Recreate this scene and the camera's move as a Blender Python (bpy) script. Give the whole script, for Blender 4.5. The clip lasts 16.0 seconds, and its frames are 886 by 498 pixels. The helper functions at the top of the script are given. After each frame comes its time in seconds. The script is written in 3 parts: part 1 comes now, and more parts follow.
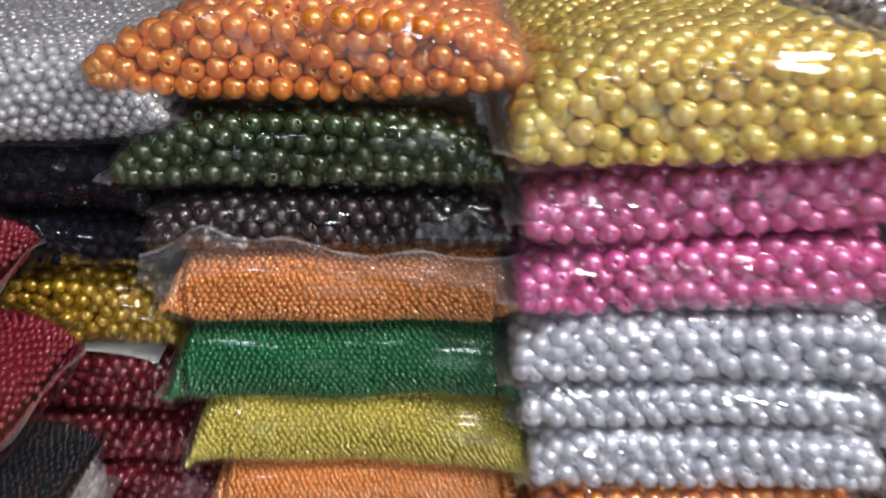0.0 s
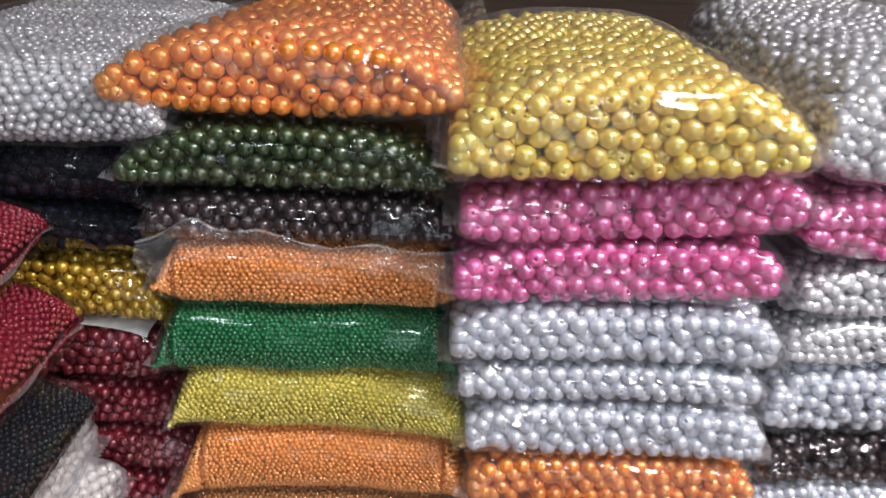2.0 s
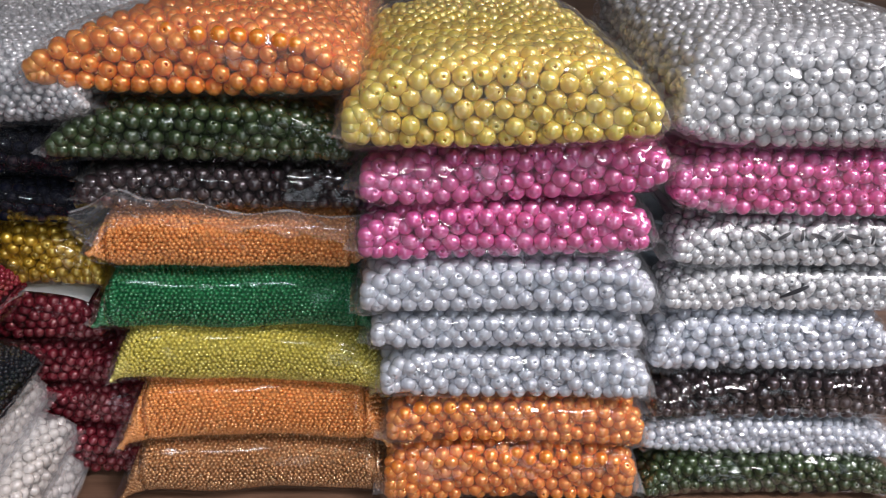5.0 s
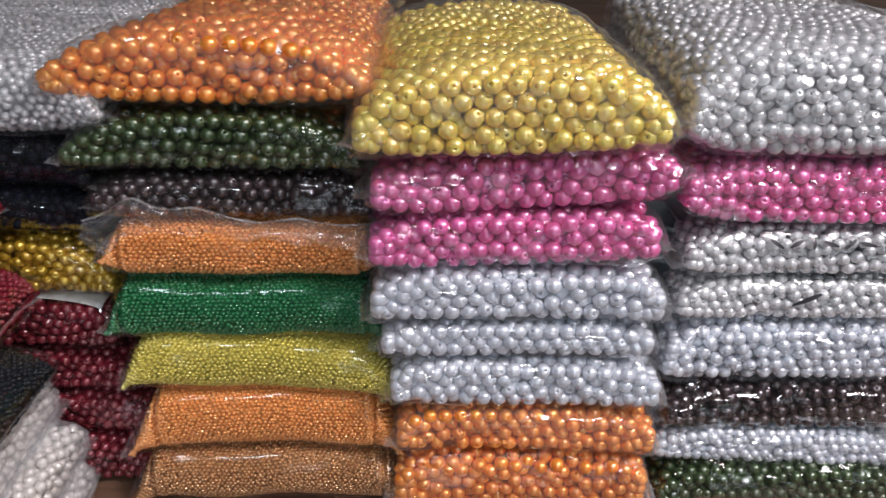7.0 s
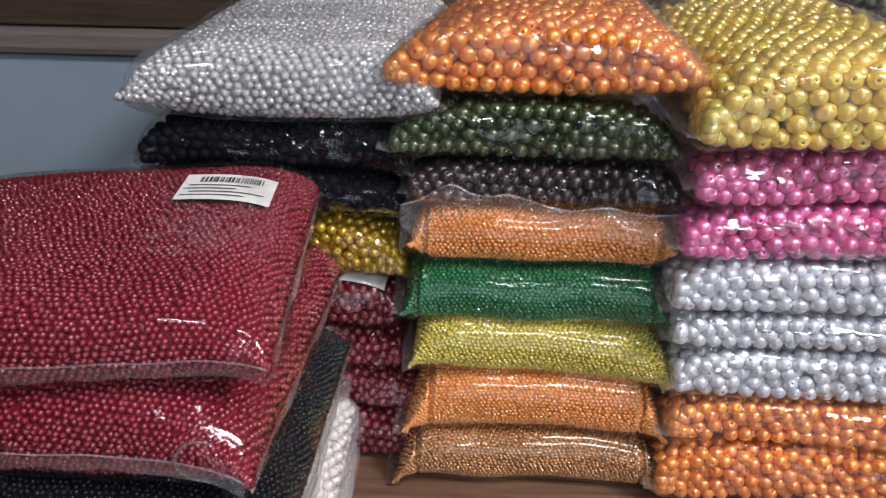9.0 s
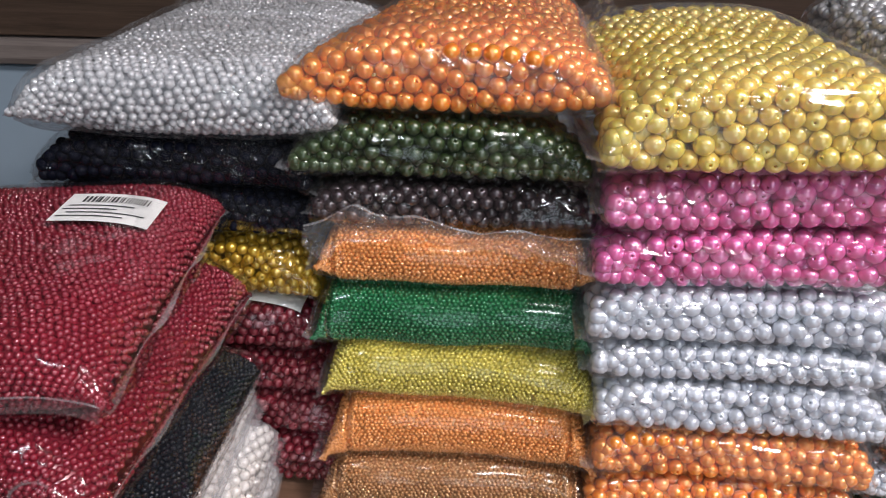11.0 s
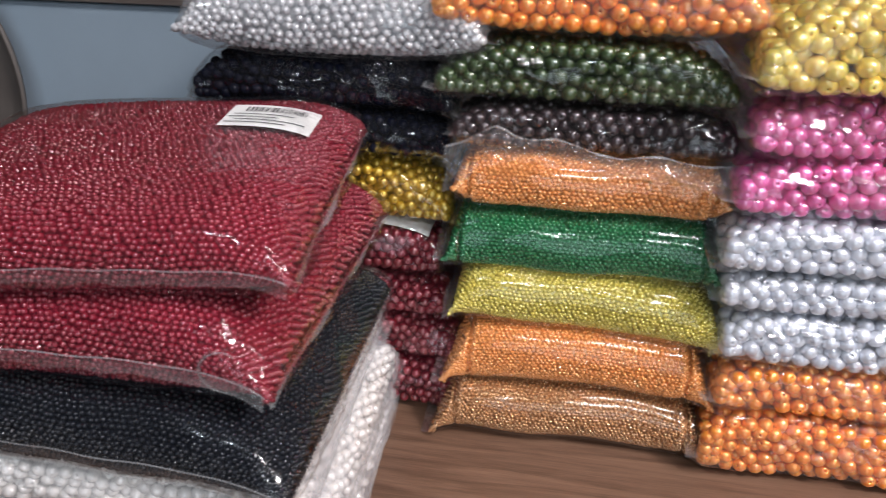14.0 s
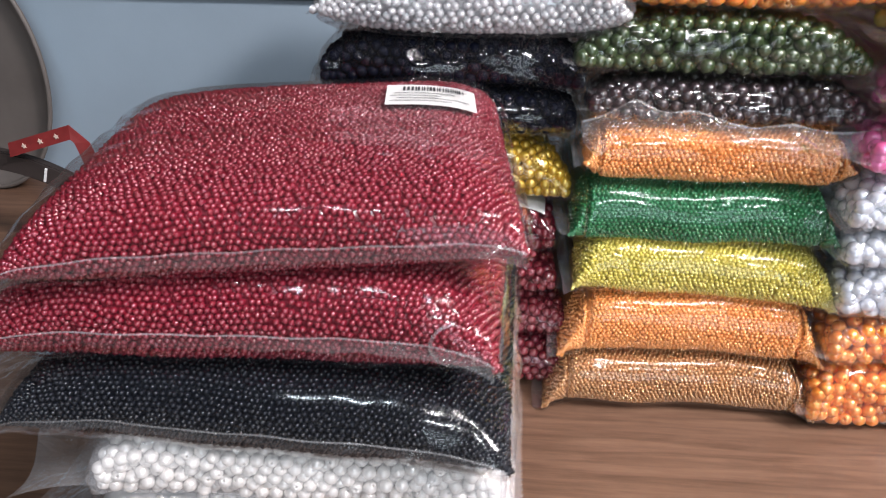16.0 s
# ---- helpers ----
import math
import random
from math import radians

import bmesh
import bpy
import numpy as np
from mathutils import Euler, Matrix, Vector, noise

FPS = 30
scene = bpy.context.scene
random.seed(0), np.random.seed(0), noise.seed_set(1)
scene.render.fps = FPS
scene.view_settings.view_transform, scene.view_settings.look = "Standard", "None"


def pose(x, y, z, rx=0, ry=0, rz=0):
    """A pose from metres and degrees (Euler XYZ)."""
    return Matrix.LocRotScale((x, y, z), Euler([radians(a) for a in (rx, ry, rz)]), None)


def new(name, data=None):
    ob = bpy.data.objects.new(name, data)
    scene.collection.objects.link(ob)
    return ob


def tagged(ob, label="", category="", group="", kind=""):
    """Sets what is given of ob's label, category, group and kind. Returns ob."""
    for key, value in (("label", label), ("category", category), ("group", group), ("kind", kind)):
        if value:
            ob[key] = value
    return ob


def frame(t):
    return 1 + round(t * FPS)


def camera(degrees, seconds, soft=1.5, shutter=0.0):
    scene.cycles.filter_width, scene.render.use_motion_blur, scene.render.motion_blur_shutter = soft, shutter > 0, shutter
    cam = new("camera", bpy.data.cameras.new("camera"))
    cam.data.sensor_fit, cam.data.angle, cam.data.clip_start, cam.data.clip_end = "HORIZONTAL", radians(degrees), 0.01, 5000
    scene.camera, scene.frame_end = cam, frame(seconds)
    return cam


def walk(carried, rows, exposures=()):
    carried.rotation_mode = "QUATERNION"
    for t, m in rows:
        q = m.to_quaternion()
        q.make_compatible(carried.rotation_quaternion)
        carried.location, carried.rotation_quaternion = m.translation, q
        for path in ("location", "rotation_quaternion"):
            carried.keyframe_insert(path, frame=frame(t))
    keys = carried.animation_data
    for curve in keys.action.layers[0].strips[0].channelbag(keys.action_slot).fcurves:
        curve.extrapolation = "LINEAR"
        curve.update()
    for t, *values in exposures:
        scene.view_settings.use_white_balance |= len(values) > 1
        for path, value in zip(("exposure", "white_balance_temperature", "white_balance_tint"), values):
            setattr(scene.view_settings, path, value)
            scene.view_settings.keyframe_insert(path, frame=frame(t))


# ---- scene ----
cam = camera(63.2, 16.0, soft=1.0, shutter=0.5)
METRES, EYE, TILT, LEAN, TURN = 0.85, 0.405, -27.0, 0.0, 0.0
ROWS = [
    (0.0, 0.0, 0.0, 0.0, 0.0, 0.0, -0.0),
    (0.5, -0.0323, 0.0711, 0.0299, -1.13, -0.6, 0.16),
    (1.0, -0.0335, 0.0561, 0.0298, -1.37, -0.55, -0.78),
    (1.5, 0.0029, -0.0171, 0.0108, -1.34, -0.04, -1.25),
    (2.0, 0.0218, -0.0763, -0.0048, -1.35, 0.28, -1.7),
    (2.5, 0.0642, -0.1135, -0.0221, -2.89, -0.91, -0.32),
    (3.0, 0.0879, -0.1316, -0.0357, -3.45, -1.5, 0.28),
    (3.5, 0.0775, -0.1374, -0.0357, -2.12, -2.2, 0.39),
    (4.0, 0.0766, -0.137, -0.0282, -2.15, -1.62, -0.57),
    (6.5, 0.0839, -0.1298, -0.0129, -2.9, -1.1, 0.05),
    (7.0, 0.0787, -0.1324, -0.0133, -1.76, -1.04, -0.39),
    (7.5, 0.0478, -0.1378, -0.0208, 1.08, -1.23, -2.13),
    (8.0, 0.0199, -0.1427, -0.0274, 3.32, -1.42, -2.72),
    (8.5, -0.0517, -0.1435, -0.0104, 3.93, -1.52, -1.95),
    (9.0, -0.1183, -0.1465, -0.0213, 2.16, -1.59, -1.94),
    (9.5, -0.1026, -0.1476, -0.0193, 0.98, -0.99, -1.8),
    (12.0, -0.0072, -0.0984, -0.0043, 5.32, -1.56, -2.38),
    (12.5, -0.001, -0.1024, -0.0165, 5.59, -2.54, -2.12),
    (13.0, -0.0094, -0.1125, -0.0293, 6.36, -2.96, -2.92),
    (13.5, -0.0433, -0.1268, -0.0393, 8.05, -3.68, -3.84),
    (14.0, -0.0905, -0.1379, -0.0504, 8.29, -3.32, -4.64),
    (14.5, -0.1403, -0.1431, -0.05, 7.82, -2.97, -5.21),
    (15.0, -0.1791, -0.1511, -0.0488, 7.1, -2.68, -5.05),
    (15.5, -0.2125, -0.1599, -0.0572, 5.39, -2.97, -3.97),
    (16.0, -0.2434, -0.161, -0.074, 3.52, -3.4, -2.37),
]
EXPOSURES = [(0.0, -0.22), (0.6, -0.1), (2.0, -0.08), (4.0, -0.33), (7.0, -0.33), (9.0, -0.06), (12.0, 0.0), (13.0, 0.1), (14.5, 0.34), (16.0, 0.72)]
walk(cam, [(t, pose(0, 0, EYE, TILT, LEAN, TURN) @ pose(METRES * x, METRES * y, METRES * z, 90 + pitch, roll, yaw)) for t, x, y, z, yaw, pitch, roll in ROWS], EXPOSURES)

# ---- light ----
world = bpy.data.worlds.new("world")
scene.world = world
world.use_nodes = True
world.node_tree.nodes["Background"].inputs[0].default_value = (0.55, 0.6, 0.7, 1)
world.node_tree.nodes["Background"].inputs[1].default_value = 0.15


def area_lamp(name, m, sx, sy, power, colour):
    data = bpy.data.lights.new(name, "AREA")
    data.shape, data.size, data.size_y, data.energy, data.color = "RECTANGLE", sx, sy, power, colour
    ob = new(name, data)
    ob.matrix_basis = m
    return ob


CEIL = 1.75
LAMPS = [  # x, y, length along x, length along y, watts, colour
    (0.45, -0.4, 0.45, 0.22, 7, (1.0, 0.95, 1.0)),
    (-0.55, -0.7, 0.3, 0.15, 3.5, (0.74, 0.86, 1.0)),
    (1.4, -0.55, 0.55, 0.35, 68, (1.0, 0.92, 0.94)),
    # unseen fill lamp, added to light the bag fronts
    (0.4, -1.6, 0.5, 0.25, 14, (0.9, 0.93, 1.0)),
]
for lx, ly, sx, sy, power, colour in LAMPS:
    area_lamp("ceiling_lamp", pose(lx, ly, CEIL - 0.04), sx, sy, power, colour)
# cool fill light added behind the camera, just before the closed south wall
area_lamp("daylight", pose(0.5, -2.62, 0.35, 90), 1.5, 2.0, 14, (0.76, 0.88, 1.0))


# ---- materials ----
def material(name):
    mat = bpy.data.materials.new(name)
    mat.use_nodes = True
    nt = mat.node_tree
    return mat, nt, nt.nodes["Principled BSDF"]


def node(nt, kind, **values):
    n = nt.nodes.new(kind)
    for key, value in values.items():
        n.inputs[key.replace("_", " ")].default_value = value
    return n


def ramp(nt, fac, stops):
    n = nt.nodes.new("ShaderNodeValToRGB")
    for i, (p, c) in enumerate(stops):
        e = n.color_ramp.elements[i] if i < 2 else n.color_ramp.elements.new(p)
        e.position, e.color = p, (*c, 1)
    nt.links.new(fac, n.inputs[0])
    return n.outputs[0]


def coords(nt, scale=(1, 1, 1)):
    tc = nt.nodes.new("ShaderNodeTexCoord")
    mp = nt.nodes.new("ShaderNodeMapping")
    mp.inputs["Scale"].default_value = scale
    nt.links.new(tc.outputs["Object"], mp.inputs[0])
    return mp.outputs[0]


def bump(nt, bsdf, height, strength, distance):
    b = node(nt, "ShaderNodeBump", Strength=strength, Distance=distance)
    nt.links.new(height, b.inputs["Height"])
    nt.links.new(b.outputs[0], bsdf.inputs["Normal"])
    return b


def bead_material(name, colour, metal=0.0, rough=0.3, joined=False, spread=0.1, coat=1.0, polish=0.1, base_shine=0.5, glow=0.0, lacquer=1.8, pearl=0.3, sheen=0.45, lustre=None):
    """Lacquered pearl bead; each one a little lighter or darker than the next."""
    mat, nt, b = material(name)
    if joined:
        rnd = nt.nodes.new("ShaderNodeNewGeometry").outputs["Random Per Island"]
    else:
        rnd = nt.nodes.new("ShaderNodeObjectInfo").outputs["Random"]
    dark = [c * (1 - spread) for c in colour]
    light = [min(1, c * (1 + spread * 0.6) + 0.004) for c in colour]
    col = ramp(nt, rnd, [(0, dark), (1, light)])
    nt.links.new(col, b.inputs["Base Color"])
    b.inputs["Metallic"].default_value = metal
    b.inputs["Roughness"].default_value = rough
    b.inputs["Coat Weight"].default_value = coat
    b.inputs["Coat Roughness"].default_value = polish
    b.inputs["Specular IOR Level"].default_value = base_shine
    b.inputs["Coat IOR"].default_value = lacquer
    if glow:
        b.inputs["Subsurface Weight"].default_value = glow
        b.inputs["Subsurface Radius"].default_value = [0.3 + 0.7 * c for c in colour]
        b.inputs["Subsurface Scale"].default_value = 0.006
    n = node(nt, "ShaderNodeTexNoise", Scale=900.0, Detail=2.0)
    relief = bump(nt, b, n.outputs[0], 0.08, 0.0003)
    if pearl:  # mica pigment under the lacquer: a paler, metallic lustre
        mica = node(nt, "ShaderNodeBsdfGlossy", Roughness=0.27)
        top = max(colour)
        mica.inputs["Color"].default_value = (*(lustre or [min(1, c + sheen * top * (1 - c)) for c in colour]), 1)
        nt.links.new(relief.outputs[0], mica.inputs["Normal"])
        mix = nt.nodes.new("ShaderNodeMixShader")
        mix.inputs[0].default_value = pearl
        nt.links.new(b.outputs[0], mix.inputs[1])
        nt.links.new(mica.outputs[0], mix.inputs[2])
        nt.links.new(mix.outputs[0], nt.nodes["Material Output"].inputs[0])
    return mat


def film_material(name, milk=0.05, gloss=1.0, tint=(1, 1, 1), rough=0.07, wrinkle=0.5, scale=70, facets=1.5, ior=1.4, cell=24):
    """Thin clear plastic: see-through, with a crumpled gloss and a faint milky veil."""
    mat, nt, b = material(name)
    nt.nodes.remove(b)
    out = nt.nodes["Material Output"]
    clear = nt.nodes.new("ShaderNodeBsdfTransparent")
    clear.inputs[0].default_value = (*tint, 1)
    shine = nt.nodes.new("ShaderNodeBsdfGlossy")
    shine.inputs["Color"].default_value = (gloss, gloss, gloss, 1)
    shine.inputs["Roughness"].default_value = rough
    veil = nt.nodes.new("ShaderNodeBsdfDiffuse")
    veil.inputs[0].default_value = (0.85, 0.87, 0.9, 1)
    info = nt.nodes.new("ShaderNodeObjectInfo")
    co = coords(nt, (0.6, 1, 1))
    shift = nt.nodes.new("ShaderNodeVectorMath")
    shift.operation = "ADD"
    spin = nt.nodes.new("ShaderNodeMath")
    spin.operation = "MULTIPLY"
    spin.inputs[1].default_value = 37.0
    nt.links.new(info.outputs["Random"], spin.inputs[0])
    nt.links.new(co, shift.inputs[0])
    nt.links.new(spin.outputs[0], shift.inputs[1])
    n1 = node(nt, "ShaderNodeTexNoise", Scale=scale, Detail=3.0, Roughness=0.5, Distortion=1.2)
    n2 = node(nt, "ShaderNodeTexNoise", Scale=scale * 0.3, Detail=1.0)
    nt.links.new(shift.outputs[0], n1.inputs["Vector"])
    nt.links.new(shift.outputs[0], n2.inputs["Vector"])
    ridge = ramp(nt, n1.outputs[0], [(0.3, (0, 0, 0)), (0.5, (1, 1, 1)), (0.7, (0, 0, 0))])
    cells = nt.nodes.new("ShaderNodeTexVoronoi")
    cells.inputs["Scale"].default_value = cell
    bend = nt.nodes.new("ShaderNodeVectorMath")
    bend.operation = "MULTIPLY_ADD"
    bend.inputs[1].default_value = (0.03, 0.03, 0.03)
    nt.links.new(n2.outputs["Color"], bend.inputs[0])
    nt.links.new(shift.outputs[0], bend.inputs[2])
    nt.links.new(bend.outputs[0], cells.inputs["Vector"])
    add = nt.nodes.new("ShaderNodeMath")
    add.operation = "MULTIPLY_ADD"
    add.inputs[1].default_value = facets
    nt.links.new(cells.outputs["Distance"], add.inputs[0])
    nt.links.new(ridge, add.inputs[2])
    bp = node(nt, "ShaderNodeBump", Strength=wrinkle, Distance=0.003)
    nt.links.new(add.outputs[0], bp.inputs["Height"])
    nt.links.new(bp.outputs[0], shine.inputs["Normal"])
    fr = node(nt, "ShaderNodeFresnel", IOR=ior)
    nt.links.new(bp.outputs[0], fr.inputs["Normal"])
    m1 = nt.nodes.new("ShaderNodeMixShader")
    low = nt.nodes.new("ShaderNodeMath")
    low.operation = "MINIMUM"
    low.inputs[1].default_value = 0.35
    nt.links.new(fr.outputs[0], low.inputs[0])
    nt.links.new(low.outputs[0], m1.inputs[0])
    nt.links.new(clear.outputs[0], m1.inputs[1])
    nt.links.new(shine.outputs[0], m1.inputs[2])
    m2 = nt.nodes.new("ShaderNodeMixShader")
    cloud = ramp(nt, n2.outputs[0], [(0.3, (milk * 0.3,) * 3), (0.7, (milk * 1.6,) * 3)])
    nt.links.new(cloud, m2.inputs[0])
    nt.links.new(m1.outputs[0], m2.inputs[1])
    nt.links.new(veil.outputs[0], m2.inputs[2])
    nt.links.new(m2.outputs[0], out.inputs[0])
    return mat


def wood_material(name, dark, light, rough=0.42, along=(1.2, 22, 22)):
    mat, nt, b = material(name)
    co = coords(nt, along)
    n = node(nt, "ShaderNodeTexNoise", Scale=6.0, Detail=8.0, Roughness=0.6, Distortion=0.6)
    nt.links.new(co, n.inputs["Vector"])
    fine = node(nt, "ShaderNodeTexNoise", Scale=40.0, Detail=4.0, Roughness=0.7)
    nt.links.new(co, fine.inputs["Vector"])
    mix = nt.nodes.new("ShaderNodeMath")
    mix.operation = "MULTIPLY_ADD"
    mix.inputs[1].default_value = 0.35
    nt.links.new(fine.outputs[0], mix.inputs[0])
    nt.links.new(n.outputs[0], mix.inputs[2])
    col = ramp(nt, mix.outputs[0], [(0.45, dark), (0.88, light)])
    nt.links.new(col, b.inputs["Base Color"])
    b.inputs["Roughness"].default_value = rough
    bump(nt, b, mix.outputs[0], 0.15, 0.0006)
    return mat


def paint_material(name, colour, rough=0.6, blotch=0.08, scale=5.0, relief=0.1):
    mat, nt, b = material(name)
    co = coords(nt)
    n = node(nt, "ShaderNodeTexNoise", Scale=scale, Detail=5.0, Roughness=0.6)
    nt.links.new(co, n.inputs["Vector"])
    col = ramp(nt, n.outputs[0], [(0.3, [c * (1 - blotch) for c in colour]), (0.7, [min(1, c * (1 + blotch)) for c in colour])])
    nt.links.new(col, b.inputs["Base Color"])
    b.inputs["Roughness"].default_value = rough
    f = node(nt, "ShaderNodeTexNoise", Scale=scale * 60, Detail=2.0)
    nt.links.new(co, f.inputs["Vector"])
    bump(nt, b, f.outputs[0], relief, 0.001)
    return mat


FILM_TOP = film_material("hazy_film", milk=0.045, wrinkle=0.7, scale=18, rough=0.05, facets=5.0, ior=1.5, cell=26)
# milk here imitates light scattered in the gaps between pale beads
FILM_GAP_HAZE = film_material("gap_haze_film", milk=0.035, wrinkle=0.8, scale=14, rough=0.06, facets=6.0, ior=1.55, cell=24)
FILM = film_material("clear_film", milk=0.004, wrinkle=0.8, scale=14, rough=0.05, facets=6.5, ior=1.5, cell=26)
# the zip bags' own haze, whitened further to imitate strong light from the right
ZIP = film_material("zip_film", milk=0.22, wrinkle=0.3, scale=16, rough=0.1, facets=4.0)
FILM_TIGHT = film_material("tight_film", milk=0.002, wrinkle=0.16, scale=16, rough=0.12, facets=2.0, ior=1.45)
FILM_SOFT = film_material("soft_film", milk=0.003, wrinkle=0.3, scale=16, rough=0.08, facets=4.0)
FILM_LOOSE = film_material("loose_film", milk=0.05, wrinkle=0.7, scale=25, rough=0.06, facets=4.0)
# seals are paled by milk in place of highlights on their edges
SEAL = film_material("seal_film", milk=0.1, wrinkle=0.4, scale=35, rough=0.08, facets=3.0)
LIP = film_material("lip_film", milk=0.035, wrinkle=0.2, scale=25, rough=0.1)
# milky tone that imitates a glint along film edges
EDGE_GLINT = film_material("edge_glint", milk=0.09, wrinkle=0.1, scale=25, rough=0.15)
SHELF_WOOD = wood_material("shelf_laminate", (0.085, 0.045, 0.028), (0.2, 0.115, 0.075))
BACK_WOOD = wood_material("back_board_wood", (0.05, 0.03, 0.02), (0.12, 0.075, 0.05), rough=0.55)
RAIL_WOOD = wood_material("rail_wood", (0.16, 0.13, 0.115), (0.26, 0.22, 0.2), rough=0.5)
BLUE = paint_material("blue_grey_paint", (0.32, 0.41, 0.49), rough=0.45, blotch=0.06)
WALL = paint_material("wall_paint", (0.13, 0.12, 0.115))
FLOOR = paint_material("floor_tile", (0.22, 0.2, 0.185), rough=0.3, blotch=0.15)
CEILING = paint_material("ceiling_paint", (0.13, 0.13, 0.13))
DISC_BROWN = paint_material("disc_brown", (0.13, 0.115, 0.105), rough=0.55, blotch=0.15, scale=12)
PAPER = paint_material("paper_label", (0.8, 0.8, 0.78), rough=0.6, blotch=0.03, scale=30)
INK = paint_material("black_ink", (0.02, 0.02, 0.025), rough=0.5)
STRAP = paint_material("dark_strap", (0.04, 0.032, 0.03), rough=0.4, blotch=0.2, scale=40)
RIBBON = paint_material("red_ribbon", (0.2, 0.02, 0.02), rough=0.5, blotch=0.15, scale=60)
RIBBON_DOT = paint_material("ribbon_dots", (0.75, 0.6, 0.5), rough=0.5)
LAMP_WHITE = paint_material("lamp_frame", (0.8, 0.8, 0.8))
GLOW, gnt, gb = material("lamp_diffuser")
gb.inputs["Emission Color"].default_value = (1, 0.96, 0.9, 1)
gb.inputs["Emission Strength"].default_value = 4.0


# ---- building helpers ----
def part(name, bm, mat, parent=None, label="", smooth=False):
    me = bpy.data.meshes.new(name)
    bm.to_mesh(me)
    bm.free()
    return mesh_part(name, me, mat, parent, label, smooth)


def mesh_part(name, me, mat, parent=None, label="", smooth=False):
    me.materials.append(mat)
    if smooth:
        me.shade_smooth()
    ob = new(name, me)
    if parent:
        ob.parent = parent
    return tagged(ob, label)


def box(x0, x1, y0, y1, z0, z1, bevel=0.002):
    bm = bmesh.new()
    bmesh.ops.create_cube(bm, size=1, matrix=Matrix.Translation(((x0 + x1) / 2, (y0 + y1) / 2, (z0 + z1) / 2)) @ Matrix.Diagonal((x1 - x0, y1 - y0, z1 - z0, 1)))
    if bevel:
        bmesh.ops.bevel(bm, geom=bm.edges[:], offset=bevel, segments=2, affect="EDGES", profile=0.5)
    return bm


def structure(name, bm, mat, label, category):
    return tagged(part(name, bm, mat), label, category, kind="structure")


def mesh_from(name, verts, faces):
    me = bpy.data.meshes.new(name)
    me.from_pydata([tuple(v) for v in verts], [], [tuple(int(i) for i in f) for f in faces])
    me.update()
    return me


# ---- the shelf and the room ----
structure("shelf_board", box(-1.3, 1.3, 0.0, 0.72, -0.025, 0.0, 0.003), SHELF_WOOD, "brown wood-grain laminate shelf board under the bead bags", "shelf")
structure("back_panel", box(-1.3, 1.3, 0.7, 0.718, 0.0, 0.238, 0.002), BLUE, "smooth blue-grey painted panel behind the stacks", "panel")
structure("trim", box(-1.3, -0.371, 0.688, 0.718, 0.2395, 0.272, 0.009), RAIL_WOOD, "grey-brown wooden rail along the top of the panel", "trim")
structure("back_board_1", box(-1.3, -0.368, 0.69, 0.718, 0.2735, 0.64, 0.002), BACK_WOOD, "dark brown wooden back board", "board")
structure("back_board_2", box(-0.364, 1.3, 0.69, 0.718, 0.2395, 0.64, 0.002), BACK_WOOD, "dark brown wooden back board", "board")
# unseen board, added to keep overhead light off the back boards
structure("shade_shelf", box(-1.3, 1.3, 0.4, 0.72, 0.642, 0.667, 0.003), BACK_WOOD, "dark unseen shelf board added overhead to shade the back", "shelf")
structure("wall_north", box(-2.4, 2.4, 0.722, 0.82, -0.9, CEIL, 0), WALL, "plain shop wall", "wall")
structure("wall_south", box(-2.4, 2.4, -2.76, -2.66, -0.9, CEIL, 0), WALL, "plain unseen wall behind the camera", "wall")
structure("wall_west", box(-2.5, -2.402, -2.7, 0.82, -0.9, CEIL, 0), WALL, "plain shop wall", "wall")
structure("wall_east", box(2.402, 2.5, -2.7, 0.82, -0.9, CEIL, 0), WALL, "plain shop wall", "wall")
structure("floor", box(-2.5, 2.5, -2.7, 0.82, -1.0, -0.902, 0), FLOOR, "plain shop floor", "floor")
structure("ceiling", box(-2.5, 2.5, -2.7, 0.82, CEIL + 0.002, CEIL + 0.1, 0), CEILING, "plain grey ceiling", "ceiling")


